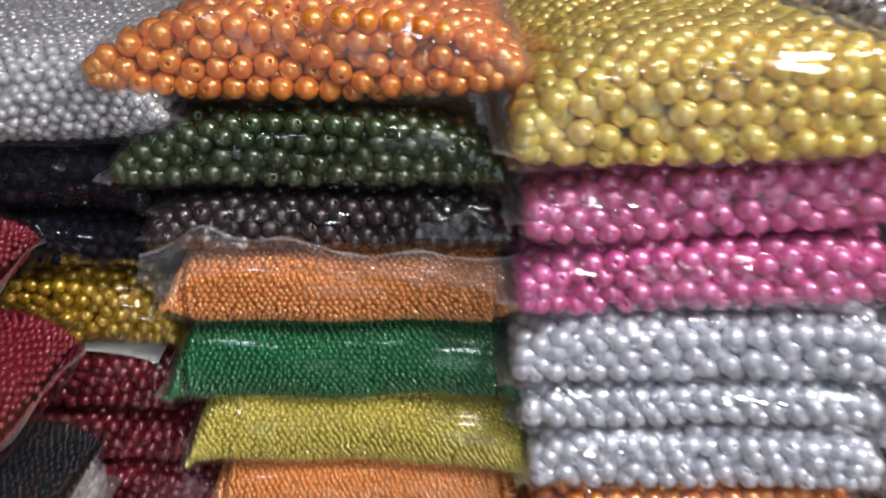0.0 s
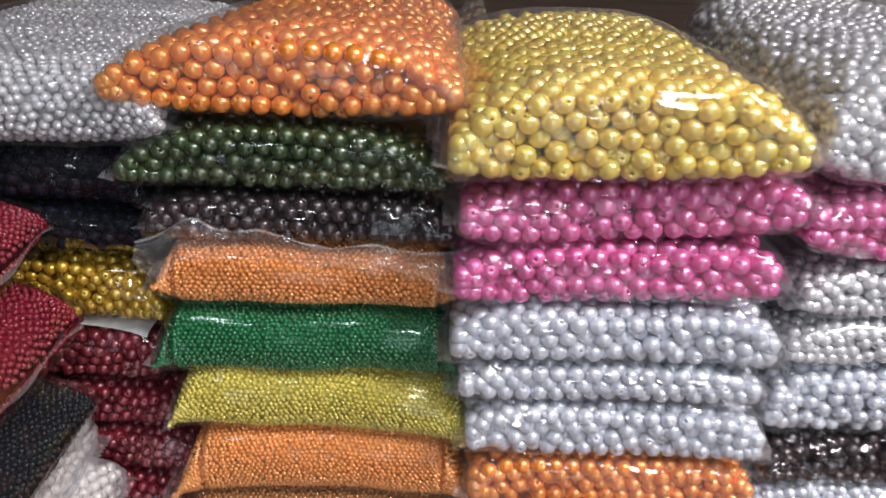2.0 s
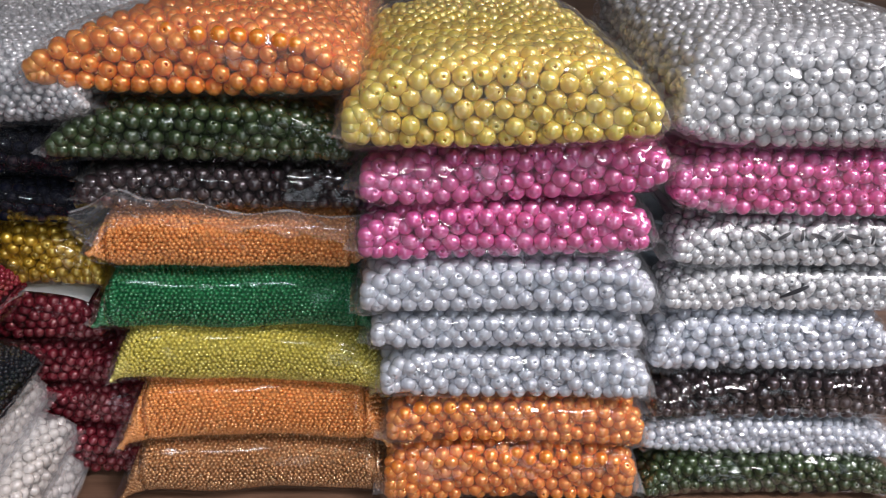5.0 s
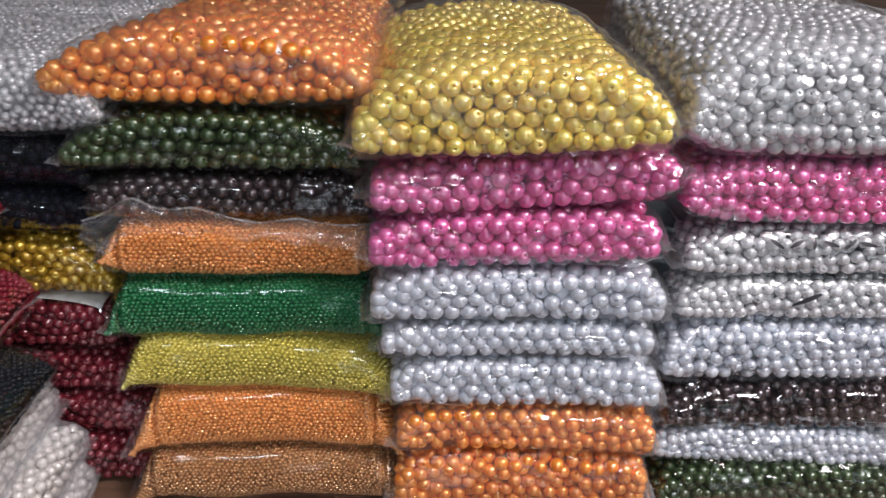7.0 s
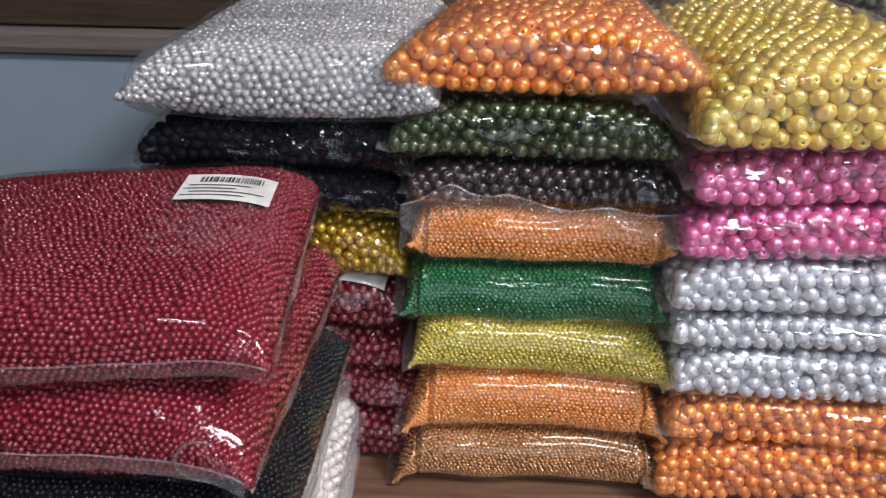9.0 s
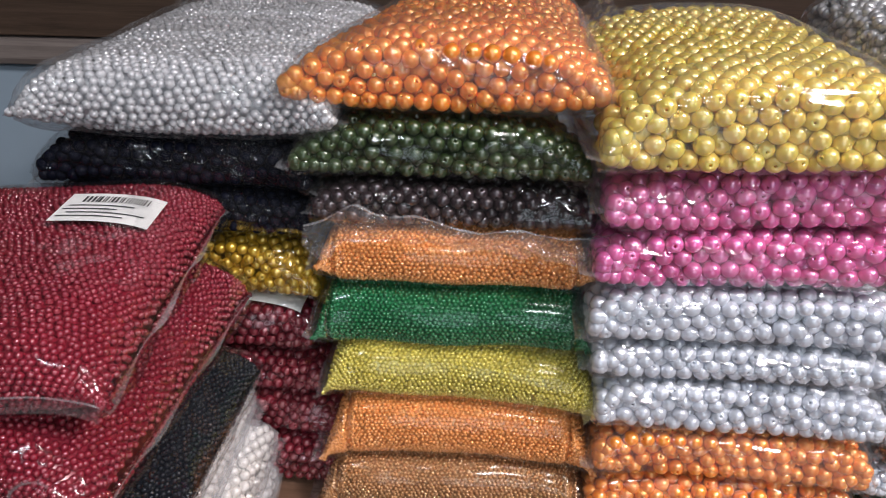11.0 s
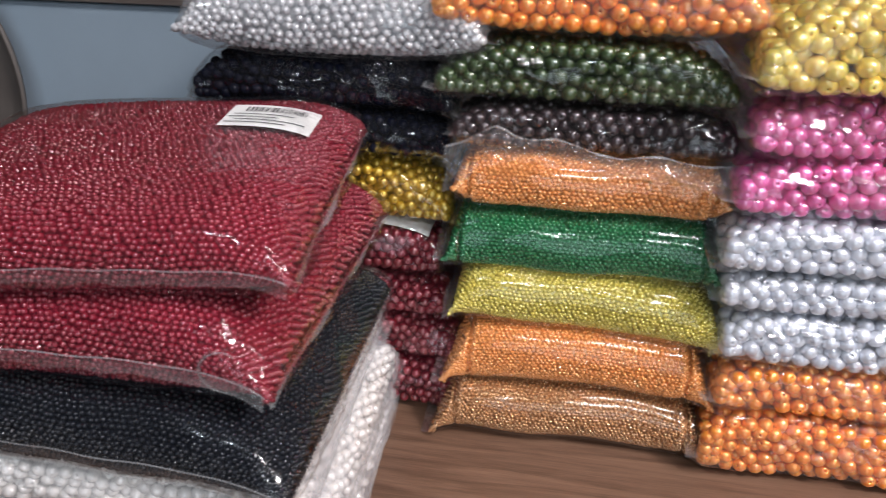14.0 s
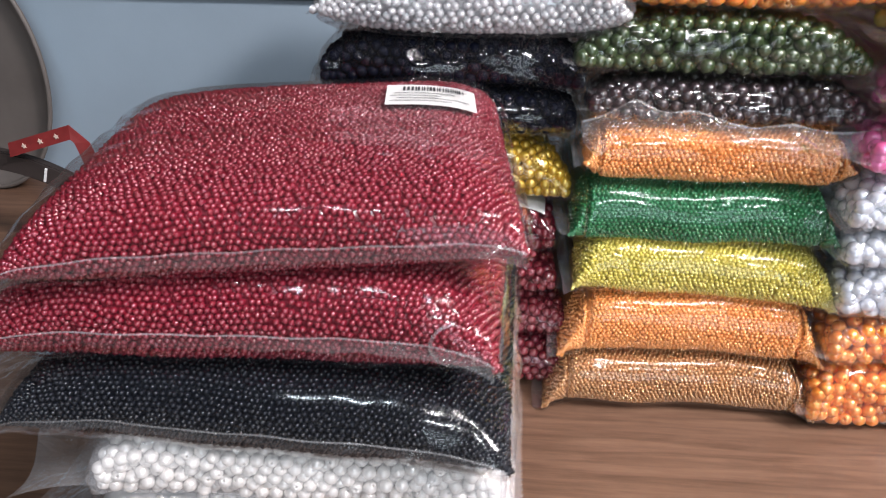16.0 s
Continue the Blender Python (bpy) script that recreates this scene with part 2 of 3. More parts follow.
# ---- bead bags ----
class Bag:
    """A filled pouch: a tube across x whose section is a rounded slab, pinched to a seal at both ends."""

    def __init__(self, W, D, T, k=5.0, px=12.0, pz=2.5, seam=0.35, flare=0.03, seed=0, wave=0.0007, slope=0.0, nar=0.0, skew=0.0, e=0.4, ear=0.0):
        self.W, self.D, self.T, self.k, self.px, self.pz = W, D, T, k, px, pz
        self.seam, self.flare, self.wave, self.slope = seam, flare, wave, slope
        self.nar, self.skew, self.e, self.ear = nar, skew, e, ear
        g = np.random.default_rng(seed)
        self.ph = g.uniform(0, 6.28, 8)
        self.fq = g.uniform(14, 55, 8)

    def taper(self, au):
        """Share of the full thickness along the pouch; ears are ends folded in behind a crease."""
        full = np.clip(1 - au ** self.k, 0, 1) ** self.e
        if not self.ear:
            return full
        a0 = 1 - self.ear
        fold = np.where(au < a0, 1 - 0.06 * (au / a0) ** 8, 0.94 * np.clip((1 - au) / self.ear, 0, 1) ** 0.75)
        return fold * (1 - 0.13 * np.exp(-((au - a0) / 0.022) ** 2))

    def at(self, u, th):
        c, s = np.cos(th), np.sin(th)
        au = np.abs(u)
        tap = self.taper(au)
        b = self.T / 2 * (tap * 0.97 + 0.03)
        a = self.D / 2 * (1 - self.flare * (1 - au ** 4))
        if self.ear:
            a = a * (1 - 0.016 * np.exp(-((au - 1 + self.ear) / 0.02) ** 2))
        y = self.D / 2 + a * np.sign(c) * np.abs(c) ** (2 / self.px)
        zc = self.T * (self.seam + (0.5 - self.seam) * tap)
        z = zc + b * np.sign(s) * np.abs(s) ** (2 / self.pz)
        x = self.W / 2 * u * (1 - self.nar * y / self.D) + self.skew * y
        w = self.wave * tap
        ph, fq = self.ph, self.fq
        z = z + w * (np.sin(x * fq[0] + ph[0]) + np.sin(x * fq[1] * 1.7 + ph[1]) * np.sin(y * fq[2] + ph[2]))
        y = y + w * 1.6 * (np.sin(x * fq[3] + ph[3]) + 0.6 * np.sin(x * fq[4] * 2 + z * 90 + ph[4]))
        z = z + self.slope * x
        return np.stack([x, y, z], -1)

    def hold(self, P, r):
        """Moves bead centres back inside the skin; also tells which have room."""
        P = P.copy()
        wide = self.W / 2 * (1 - self.nar * P[:, 1] / self.D)
        u = np.clip((P[:, 0] - self.skew * P[:, 1]) / wide, -1 + r * 0.95 / wide, 1 - r * 0.95 / wide)
        P[:, 0] = u * wide + self.skew * P[:, 1]
        au = np.abs(u)
        tap = self.taper(au)
        b = self.T / 2 * (tap * 0.97 + 0.03)
        a = self.D / 2 * (1 - self.flare * (1 - au ** 4))
        P[:, 1] = np.maximum(P[:, 1], self.D / 2 - a + r * 1.05)
        q = np.clip((np.abs(P[:, 1] - self.D / 2) - r * 0.5) / a, 0, 1)
        lim = b * np.clip(1 - q ** self.px, 0, 1) ** (1 / self.pz)
        zc = self.T * (self.seam + (0.5 - self.seam) * tap) + self.slope * P[:, 0]
        P[:, 2] = np.clip(P[:, 2], zc - np.maximum(lim - r, 0), zc + np.maximum(lim - r, 0))
        return P, b > r * 0.88

    def normal(self, u, th):
        e = 1e-3
        du = self.at(u + e, th) - self.at(u - e, th)
        dt = self.at(u, th + e) - self.at(u, th - e)
        n = np.cross(dt, du)
        n /= np.linalg.norm(n, axis=-1, keepdims=True) + 1e-12
        return n

    def arc(self):
        w = np.linspace(0, 1, 241)
        quarter = np.unique(np.concatenate([np.arccos(w ** (self.px / 2)), np.arcsin(w ** (self.pz / 2))]))
        th = np.unique(np.concatenate([quarter, math.pi - quarter, math.pi + quarter, 2 * math.pi - quarter]))
        p = self.at(np.zeros_like(th), th)
        L = np.concatenate([[0], np.cumsum(np.linalg.norm(np.diff(p, axis=0), axis=1))])
        return th, L


def tube_mesh(bag, nu, nt, inset=0.0, crumple=0.0, seed=0):
    """The pouch's skin as a grid, evenly spaced round the section."""
    th, L = bag.arc()
    ts = np.interp(np.linspace(0, L[-1], nt, endpoint=False), L, th)
    us = np.sin(np.linspace(-1, 1, nu) * math.pi / 2) * 0.35 + np.linspace(-1, 1, nu) * 0.65
    us = np.concatenate([[-1.0, -0.9985, -0.994], us[1:-1] * 0.985, [0.994, 0.9985, 1.0]])
    nu = len(us)
    if inset > 0:
        us = us * (1 - 2 * inset / bag.W)
    U, T = np.meshgrid(us, ts, indexing="ij")
    P, N = bag.at(U, T), bag.normal(U, T)
    lim = np.minimum(inset, 0.45 * bag.T * np.maximum(bag.taper(np.abs(U)), 0.05)) if inset > 0 else inset
    off = np.where(np.abs(U) > 0.996, 0.0, lim)
    P = P - N * off[..., None]
    if inset > 0:
        P[0], P[-1] = P[0].mean(0), P[-1].mean(0)
    if crumple:
        g = np.random.default_rng(seed)
        amp = np.zeros_like(U)
        for _ in range(14):
            d = g.normal(size=3) * (1, 0.8, 0.8)
            d /= np.linalg.norm(d)
            q = P @ d * g.uniform(60, 170) + g.uniform(0, 6)
            amp += np.abs(np.sin(q)) ** 6 * g.uniform(0.3, 1)
        near_end = np.abs(U) ** 3
        P = P + N * (crumple * amp * (0.12 + 0.5 * near_end))[..., None]
    i = np.arange(nu * nt).reshape(nu, nt)
    j = np.roll(i, -1, axis=1)
    faces = np.stack([i[:-1], j[:-1], j[1:], i[1:]], -1).reshape(-1, 4)
    return P.reshape(-1, 3), faces


def dome(nseg=7, rings=3):
    """Unit half ball round +z."""
    v, f = [], []
    for r in range(rings):
        a = radians(-12 + r * 78 / rings)
        for s in range(nseg):
            b = 2 * math.pi * (s + 0.5 * r) / nseg
            v.append((math.cos(a) * math.cos(b), math.cos(a) * math.sin(b), math.sin(a)))
    v.append((0, 0, 1))
    for r in range(rings - 1):
        for s in range(nseg):
            p, q = r * nseg + s, r * nseg + (s + 1) % nseg
            f.append((p, q, q + nseg))
            f.append((p, q + nseg, p + nseg))
    top = (rings - 1) * nseg
    for s in range(nseg):
        f.append((top + s, top + (s + 1) % nseg, len(v) - 1))
    return np.array(v), np.array(f)


DOME, DOME_SMALL = dome(7, 3), dome(7, 2)


def bead_mesh(name, r):
    """A bead with its threading hole: a turned profile with a bore."""
    v, f, seg = [], [], 9
    prof = [(0.1, 0.6), (0.17, 0.965)]
    prof += [(math.cos(radians(a)), math.sin(radians(a))) for a in (60, 36, 12, -12, -36, -60)]
    prof += [(0.17, -0.965), (0.1, -0.6)]
    for pr, pz in prof:
        for s in range(seg):
            b = 2 * math.pi * s / seg
            v.append((r * pr * math.cos(b), r * pr * math.sin(b), r * pz))
    for k in range(len(prof) - 1):
        for s in range(seg):
            p, q = k * seg + s, k * seg + (s + 1) % seg
            f.append((p, p + seg, q + seg, q))
    f.append(tuple(range(seg - 1, -1, -1)))
    f.append(tuple(range((len(prof) - 1) * seg, len(prof) * seg)))
    me = mesh_from(name, v, f)
    me.shade_smooth()
    return me


BEADS = {}


def shared_bead(d, mat):
    key = (round(d, 5), mat.name)
    if key not in BEADS:
        me = bead_mesh("bead", d / 2)
        me.materials.append(mat)
        BEADS[key] = me
    return BEADS[key]


def scatter(bag, d, full_top, front, inset, rng, jitter, ends=0.0):
    """Places of beads just under the skin, in uneven rows; only where the pouch is open to view."""
    th, L = bag.arc()
    row_h = d * 0.86
    pts, nrm = [], []
    rows = int(L[-1] / row_h)
    fine = np.linspace(-0.9992, 0.9992, 600)
    rim = np.stack([bag.W / 2 * fine, bag.T / 2 * bag.taper(np.abs(fine))], -1)
    Lu = np.concatenate([[0], np.cumsum(np.linalg.norm(np.diff(rim, axis=0), axis=1))])
    for i in range(rows):
        t = float(np.interp((i + 0.5) * L[-1] / rows, L, th))
        n = int(Lu[-1] / (d * 0.97))
        u = np.interp((np.arange(n) + 0.25 + 0.5 * (i % 2) + rng.normal(0, jitter, n) + 0.35 * np.sin(i * 0.31 + bag.ph[5])) / n * Lu[-1], Lu, fine)
        tt = np.interp(np.clip((i + 0.5 + rng.normal(0, jitter, n) + 0.5 * np.sin(np.arange(n) * 0.23 + bag.ph[6])) * L[-1] / rows, 0, L[-1]), L, th)
        u = np.clip(u, -0.9992, 0.9992)
        P, N = bag.at(u, tt), bag.normal(u, tt)
        half = bag.T / 2 * bag.taper(np.abs(u))
        seen = half > d * 0.22
        keep = (P[:, 1] < front) | (np.abs(u) > (ends if ends else 2.0))
        if full_top:
            keep |= N[:, 2] > -0.15
        keep &= ~((N[:, 2] < -0.35) & (P[:, 1] > 0.035) & (np.abs(u) < (ends if ends else 2.0)))
        keep &= P[:, 1] < bag.D * 0.985
        sel = seen & keep
        pts.append((P - N * inset)[sel])
        nrm.append(N[sel])
    return np.concatenate(pts), np.concatenate(nrm)


def relax(P, d, rounds=14):
    P = P.copy()
    for _ in range(rounds):
        D = P[:, None] - P[None]
        r = np.linalg.norm(D, axis=2) + np.eye(len(P)) * 9 + 1e-7
        push = np.clip(d * 0.98 - r, 0, None) * 0.42
        P += np.clip((D / r[..., None] * push[..., None]).sum(1), -d * 0.3, d * 0.3)
    return P


def domes_mesh(P, N, r, core, shape):
    """Many small beads as half balls, with the packed mass under them."""
    v, f = shape
    up = np.where(np.abs(N[:, 2:3]) < 0.9, [[0, 0, 1.0]], [[1.0, 0, 0]])
    X = np.cross(up, N)
    X /= np.linalg.norm(X, axis=1, keepdims=True)
    Y = np.cross(N, X)
    V = P[:, None] + r * (v[None, :, :1] * X[:, None] + v[None, :, 1:2] * Y[:, None] + v[None, :, 2:] * N[:, None])
    F = f[None] + (np.arange(len(P)) * len(v))[:, None, None]
    cv, cf = core
    verts = np.concatenate([V.reshape(-1, 3), cv])
    faces = [tuple(t) for t in F.reshape(-1, 3).tolist()] + [tuple(t) for t in (cf + len(P) * len(v)).tolist()]
    return verts, faces


def seal_strip(bag, side, length, rng, saw=False):
    """The flat sealed end of a pouch: ridged, curling a little; a long one carries the ridges of a zip, a sawn one has teeth."""
    n, m = (120 if saw else 30), (24 if length > 0.02 else 6)
    v, f = [], []
    droop = rng.uniform(-0.3, 0.1) if length < 0.02 else -0.25
    for i in range(n + 1):
        y = bag.D * (i / n)
        for j in range(m + 1):
            q = j / m
            x = side * (bag.W / 2 * (1 - bag.nar * y / bag.D) * 0.992 + length * q * (1 + 0.12 * math.sin(y * 60 + bag.ph[0]))) + bag.skew * y
            if saw and j == m:
                x += side * 0.0022 * (i % 2)
            z = bag.seam * bag.T + bag.slope * x + droop * length * q * q
            z += 0.0007 * (j % 2) * (1 if length < 0.02 or j < 11 else 0) + 0.003 * q * math.sin(y * 95 + bag.ph[1])
            v.append((x, y, z))
    for i in range(n):
        for j in range(m):
            p = i * (m + 1) + j
            f.append((p, p + 1, p + m + 2, p + m + 1))
    return v, f


def front_seal(bag, length, rng, saw=False):
    """A flat seam along the front edge of a pouch, folded down."""
    n, m = (150 if saw else 60), 4
    v, f = [], []
    for i in range(n + 1):
        u = -0.985 + 1.97 * i / n
        base = bag.at(np.array([u]), np.array([4.3 if saw else math.pi]))[0]
        for j in range(m + 1):
            q = j / m
            reach = length * q * (1.28 if saw and j == m and i % 2 else 1)
            v.append((base[0], base[1] - 0.0005 - reach * 0.55 + 0.0005 * math.sin(u * 30), base[2] - reach * 0.8 + 0.0006 * math.sin(u * 23 + 2 * q)))
    for i in range(n):
        for j in range(m):
            p = i * (m + 1) + j
            f.append((p, p + 1, p + m + 2, p + m + 1))
    return v, f


def seam_line(bag):
    """The thin welded ridge along the front edge of a pouch."""
    v, f, n = [], [], 80
    for i in range(n + 1):
        u = -0.985 + 1.97 * i / n
        c = bag.at(np.array([u]), np.array([math.pi]))[0]
        for k in range(5):
            a = 2 * math.pi * k / 5
            v.append((c[0], c[1] - 0.0012 + 0.0005 * math.cos(a), c[2] + 0.0005 * math.sin(a) + 0.0004 * math.sin(u * 19)))
    for i in range(n):
        for k in range(5):
            f.append((5 * i + k, 5 * i + (k + 1) % 5, 5 * i + 5 + (k + 1) % 5, 5 * i + 5 + k))
    return v, f


def top_at(bag, x, y):
    """Height of a pouch's upper skin over a place of its base."""
    u = np.clip((x - bag.skew * y) / (bag.W / 2 * (1 - bag.nar * y / bag.D)), -0.999, 0.999)
    tap = bag.taper(abs(u))
    b = bag.T / 2 * (tap * 0.97 + 0.03)
    a = bag.D / 2 * (1 - bag.flare * (1 - abs(u) ** 4))
    q = np.clip(abs(y - bag.D / 2) / a, 0, 1)
    return float(bag.T * (bag.seam + (0.5 - bag.seam) * tap) + b * (1 - q ** bag.px) ** (1 / bag.pz) + bag.slope * x) + 0.0025


COUNT = [0]


def bead_bag(label, m, bag, d, colour_mats, film, top=False, front=0.045, small=False, seal=(0.009, 0.009), ends=0.0, lip=0.0, saw=False, saw_end=False, group="", crumple=0.0014):
    """One pouch of beads: skin, two sealed ends, and the beads."""
    COUNT[0] += 1
    seed = COUNT[0]
    rng = np.random.default_rng(seed)
    thing = new("bead_bag")
    thing.matrix_basis = m
    tagged(thing, label, "bead bag", group)
    one, many = colour_mats
    v, f = tube_mesh(bag, 80, 60, inset=-0.0016, crumple=crumple, seed=seed)
    mesh_part("film", mesh_from("film", v, f), film, thing, "clear glossy plastic film", True)
    for side, reach in ((-1, seal[0]), (1, seal[1])):
        v, f = seal_strip(bag, side, reach, rng, saw_end and side > 0)
        mesh_part("seal", mesh_from("seal", v, f), SEAL, thing, "flat ridged heat seal", True)
    if lip:
        v, f = front_seal(bag, lip, rng, saw)
        mesh_part("front_seal", mesh_from("front_seal", v, f), SEAL if saw else LIP, thing, "flat seam folded down along the front", True)
        if saw:
            lip = 0
    if lip:
        v, f = seam_line(bag)
        mesh_part("seam_line", mesh_from("seam_line", v, f), EDGE_GLINT, thing, "thin pale ridge of the front seam", True)
    r = d / 2
    if small:
        P, N = scatter(bag, d, top, front, r * 0.9, rng, 0.13, ends)
        P = P - N * (rng.uniform(0, 0.4, len(P)) * r)[:, None]
        v, f = domes_mesh(P, N, r * 0.98, tube_mesh(bag, 40, 40, inset=r * 1.75), DOME if d > 0.005 else DOME_SMALL)
        ob = mesh_part("bead_fill", mesh_from("bead_fill", v, f), many, thing, "tightly packed small beads", True)
        tagged(ob, kind="stuff")
        return thing
    P, N = scatter(bag, d, top, front, r + 0.0004, rng, 0.2, ends)
    P = P - N * (rng.uniform(0, 0.2, len(P)) * r)[:, None]
    P, room = bag.hold(relax(P, d), r)
    P, room = bag.hold(relax(P + rng.normal(0, d * 0.02, P.shape), d, 6), r)
    P, N = P[room], N[room]
    order = np.argsort(P[:, 1])
    me = shared_bead(d, one)
    for i in order[:300]:
        ob = new("bead", me)
        ob.parent = thing
        ob.matrix_basis = Matrix.Translation(P[i]) @ Euler(rng.uniform(0, 6.28, 3)).to_matrix().to_4x4()
    rest = order[300:]
    P2, N2 = scatter(bag, d, top, front + d, r * 2.0, rng, 0.25, ends)
    P2, room = bag.hold(P2, r * 1.7)
    P2, N2 = P2[room], N2[room]
    PP = np.concatenate([P[rest], P2])
    NN = np.concatenate([N[rest], N2])
    v, f = domes_mesh(PP, NN, r, tube_mesh(bag, 36, 32, inset=r * 2.4), DOME)
    ob = mesh_part("bead_fill", mesh_from("bead_fill", v, f), many, thing, "", True)
    tagged(ob, kind="stuff")
    return thing


def pair(name, colour, **kw):
    return bead_material(name, colour, **kw), bead_material(name + "_packed", colour, joined=True, **kw)


ORANGE = pair("orange_pearl", (1.0, 0.29, 0.035), glow=0.8, pearl=0.24, lustre=(1.0, 0.58, 0.14))
OLIVE = pair("olive_pearl", (0.04, 0.075, 0.02), lacquer=1.6, pearl=0.3, sheen=1.6)
PLUM = pair("plum_pearl", (0.04, 0.024, 0.028), lacquer=1.6, pearl=0.25, sheen=2.5)
APRICOT = pair("apricot_seed", (0.93, 0.36, 0.1), lustre=(1.0, 0.62, 0.24))
GREEN = pair("green_seed", (0.002, 0.2, 0.06), lacquer=1.6, sheen=0.6)
LIME = pair("lime_seed", (0.66, 0.55, 0.09), lustre=(0.95, 0.9, 0.32))
BRONZE = pair("bronze_seed", (0.42, 0.19, 0.075), pearl=0.4, lustre=(0.95, 0.62, 0.32))
YELLOW = pair("yellow_pearl", (0.99, 0.7, 0.15), glow=0.8, pearl=0.24, lustre=(1.0, 0.84, 0.36))
PINK = pair("pink_pearl", (0.82, 0.14, 0.42), glow=0.7, pearl=0.25, lustre=(0.98, 0.5, 0.76))
WHITE = pair("white_pearl", (0.7, 0.74, 0.82), spread=0.04, glow=0.4)
IVORY = pair("ivory_pearl", (0.7, 0.71, 0.73), spread=0.04, glow=0.4)
TANGERINE = pair("tangerine_pearl", (0.95, 0.29, 0.04), glow=0.6, pearl=0.26, lustre=(1.0, 0.56, 0.14))
NAVY = pair("navy_pearl", (0.003, 0.004, 0.011), rough=0.4, coat=0.12, polish=0.05, base_shine=0.04, spread=0.05, lacquer=1.45, pearl=0.0)
GOLD = pair("gold_pearl", (0.6, 0.36, 0.02), pearl=0.4, lustre=(0.95, 0.74, 0.16))
WINE = pair("wine_pearl", (0.24, 0.006, 0.024), lacquer=1.6, sheen=0.6)
RED = pair("red_seed", (0.25, 0.004, 0.022), coat=0.7, lacquer=1.6, pearl=0.2, sheen=0.7)
# white pearl in a lighter, warmer copy, with the pile's strong light in its colour
LIT_PEARL = pair("lit_pearl", (0.9, 0.86, 0.82), spread=0.04, glow=0.3, pearl=0.2)
BLACK = pair("black_seed", (0.004, 0.006, 0.012), coat=0.5, base_shine=0.3, lacquer=1.5, pearl=0.08, sheen=8.0)

DEEP = 0.25


MADE = {}


def stack(column, group):
    for label, x0, x1, z0, z1, y, d, mats, film, kw in column:
        kw = dict(kw)
        shape = {k: kw.pop(k) for k in ("k", "px", "pz", "seam", "flare", "wave", "slope", "nar", "skew", "e", "ear") if k in kw}
        yaw = kw.pop("yaw", 0.0)
        deep = kw.pop("deep", DEEP)
        bag = Bag(x1 - x0, deep, z1 - z0 + 0.001, seed=COUNT[0] + 11, **shape)
        MADE[label] = bag, bead_bag(label, pose((x0 + x1) / 2, y, z0, 0, 0, yaw), bag, d, mats, film, group=group, **kw)


S = dict(small=True, crumple=0.0008)
stack([
    ("clear bag of bronze seed beads at the foot of a stack", -0.154, 0.058, 0.001, 0.052, 0.295, 0.0034, BRONZE, FILM_TIGHT, dict(S, seam=0.06, ear=0.17)),
    ("clear bag of apricot orange seed beads, corners folded", -0.146, 0.053, 0.052, 0.108, 0.298, 0.0034, APRICOT, FILM_TIGHT, dict(S, seam=0.06, ear=0.2)),
    ("clear bag of lime yellow seed beads", -0.140, 0.049, 0.104, 0.152, 0.300, 0.0034, LIME, FILM_TIGHT, dict(S, seam=0.15, slope=-0.05, k=6)),
    ("tight clear bag of emerald green seed beads", -0.147, 0.040, 0.148, 0.195, 0.305, 0.0034, GREEN, FILM_TIGHT, dict(S, seam=0.22, ear=0.11)),
    ("tight clear bag of light orange seed beads", -0.142, 0.038, 0.195, 0.238, 0.308, 0.0034, APRICOT, FILM_TIGHT, dict(S, seam=0.42, ear=0.12)),
    ("clear bag of dark plum pearl beads with a loose flap", -0.143, 0.036, 0.238, 0.271, 0.312, 0.0095, PLUM, FILM, dict(k=5)),
    ("clear bag of dark olive green pearl beads", -0.155, 0.030, 0.271, 0.314, 0.310, 0.010, OLIVE, FILM, dict(seam=0.2, k=2.8, e=0.55)),
    ("puffed clear bag of bright orange pearls topping a stack", -0.158, 0.036, 0.312, 0.362, 0.310, 0.0112, ORANGE, FILM_TOP, dict(seam=0.3, k=2.8, e=0.55, top=True, deep=0.27, nar=0.25, skew=0.1)),
], "stack of orange and green bead bags")
stack([
    ("clear bag of tangerine pearls at the foot of a stack", 0.048, 0.240, 0.001, 0.060, 0.285, 0.0112, TANGERINE, FILM_GAP_HAZE, dict(k=7)),
    ("clear bag of tangerine pearl beads", 0.050, 0.240, 0.060, 0.104, 0.287, 0.0112, TANGERINE, FILM_GAP_HAZE, dict(k=6, slope=-0.03, seam=0.25)),
    ("clear bag of white pearl beads", 0.046, 0.236, 0.104, 0.147, 0.285, 0.0112, WHITE, FILM_GAP_HAZE, dict(k=6, seam=0.3, slope=-0.02)),
    ("thin clear bag of white pearl beads", 0.040, 0.226, 0.147, 0.177, 0.287, 0.0112, WHITE, FILM_GAP_HAZE, dict(k=6)),
    ("clear bag of white pearl beads under pink bags", 0.034, 0.228, 0.177, 0.218, 0.285, 0.0112, WHITE, FILM_GAP_HAZE, dict(k=6, seam=0.2)),
    ("clear bag of pink pearl beads lying on white ones", 0.034, 0.218, 0.218, 0.260, 0.285, 0.0115, PINK, FILM_GAP_HAZE, dict(k=5, seam=0.35, slope=0.04)),
    ("clear bag of pink pearl beads under a yellow bag", 0.036, 0.222, 0.258, 0.297, 0.285, 0.0115, PINK, FILM_GAP_HAZE, dict(k=5, seam=0.5, slope=0.07)),
    ("puffed clear bag of golden yellow pearls topping a stack", 0.028, 0.208, 0.296, 0.352, 0.272, 0.0118, YELLOW, FILM_TOP, dict(k=3.4, seam=0.25, slope=0.04, top=True, e=0.5)),
], "stack of pink and white bead bags")
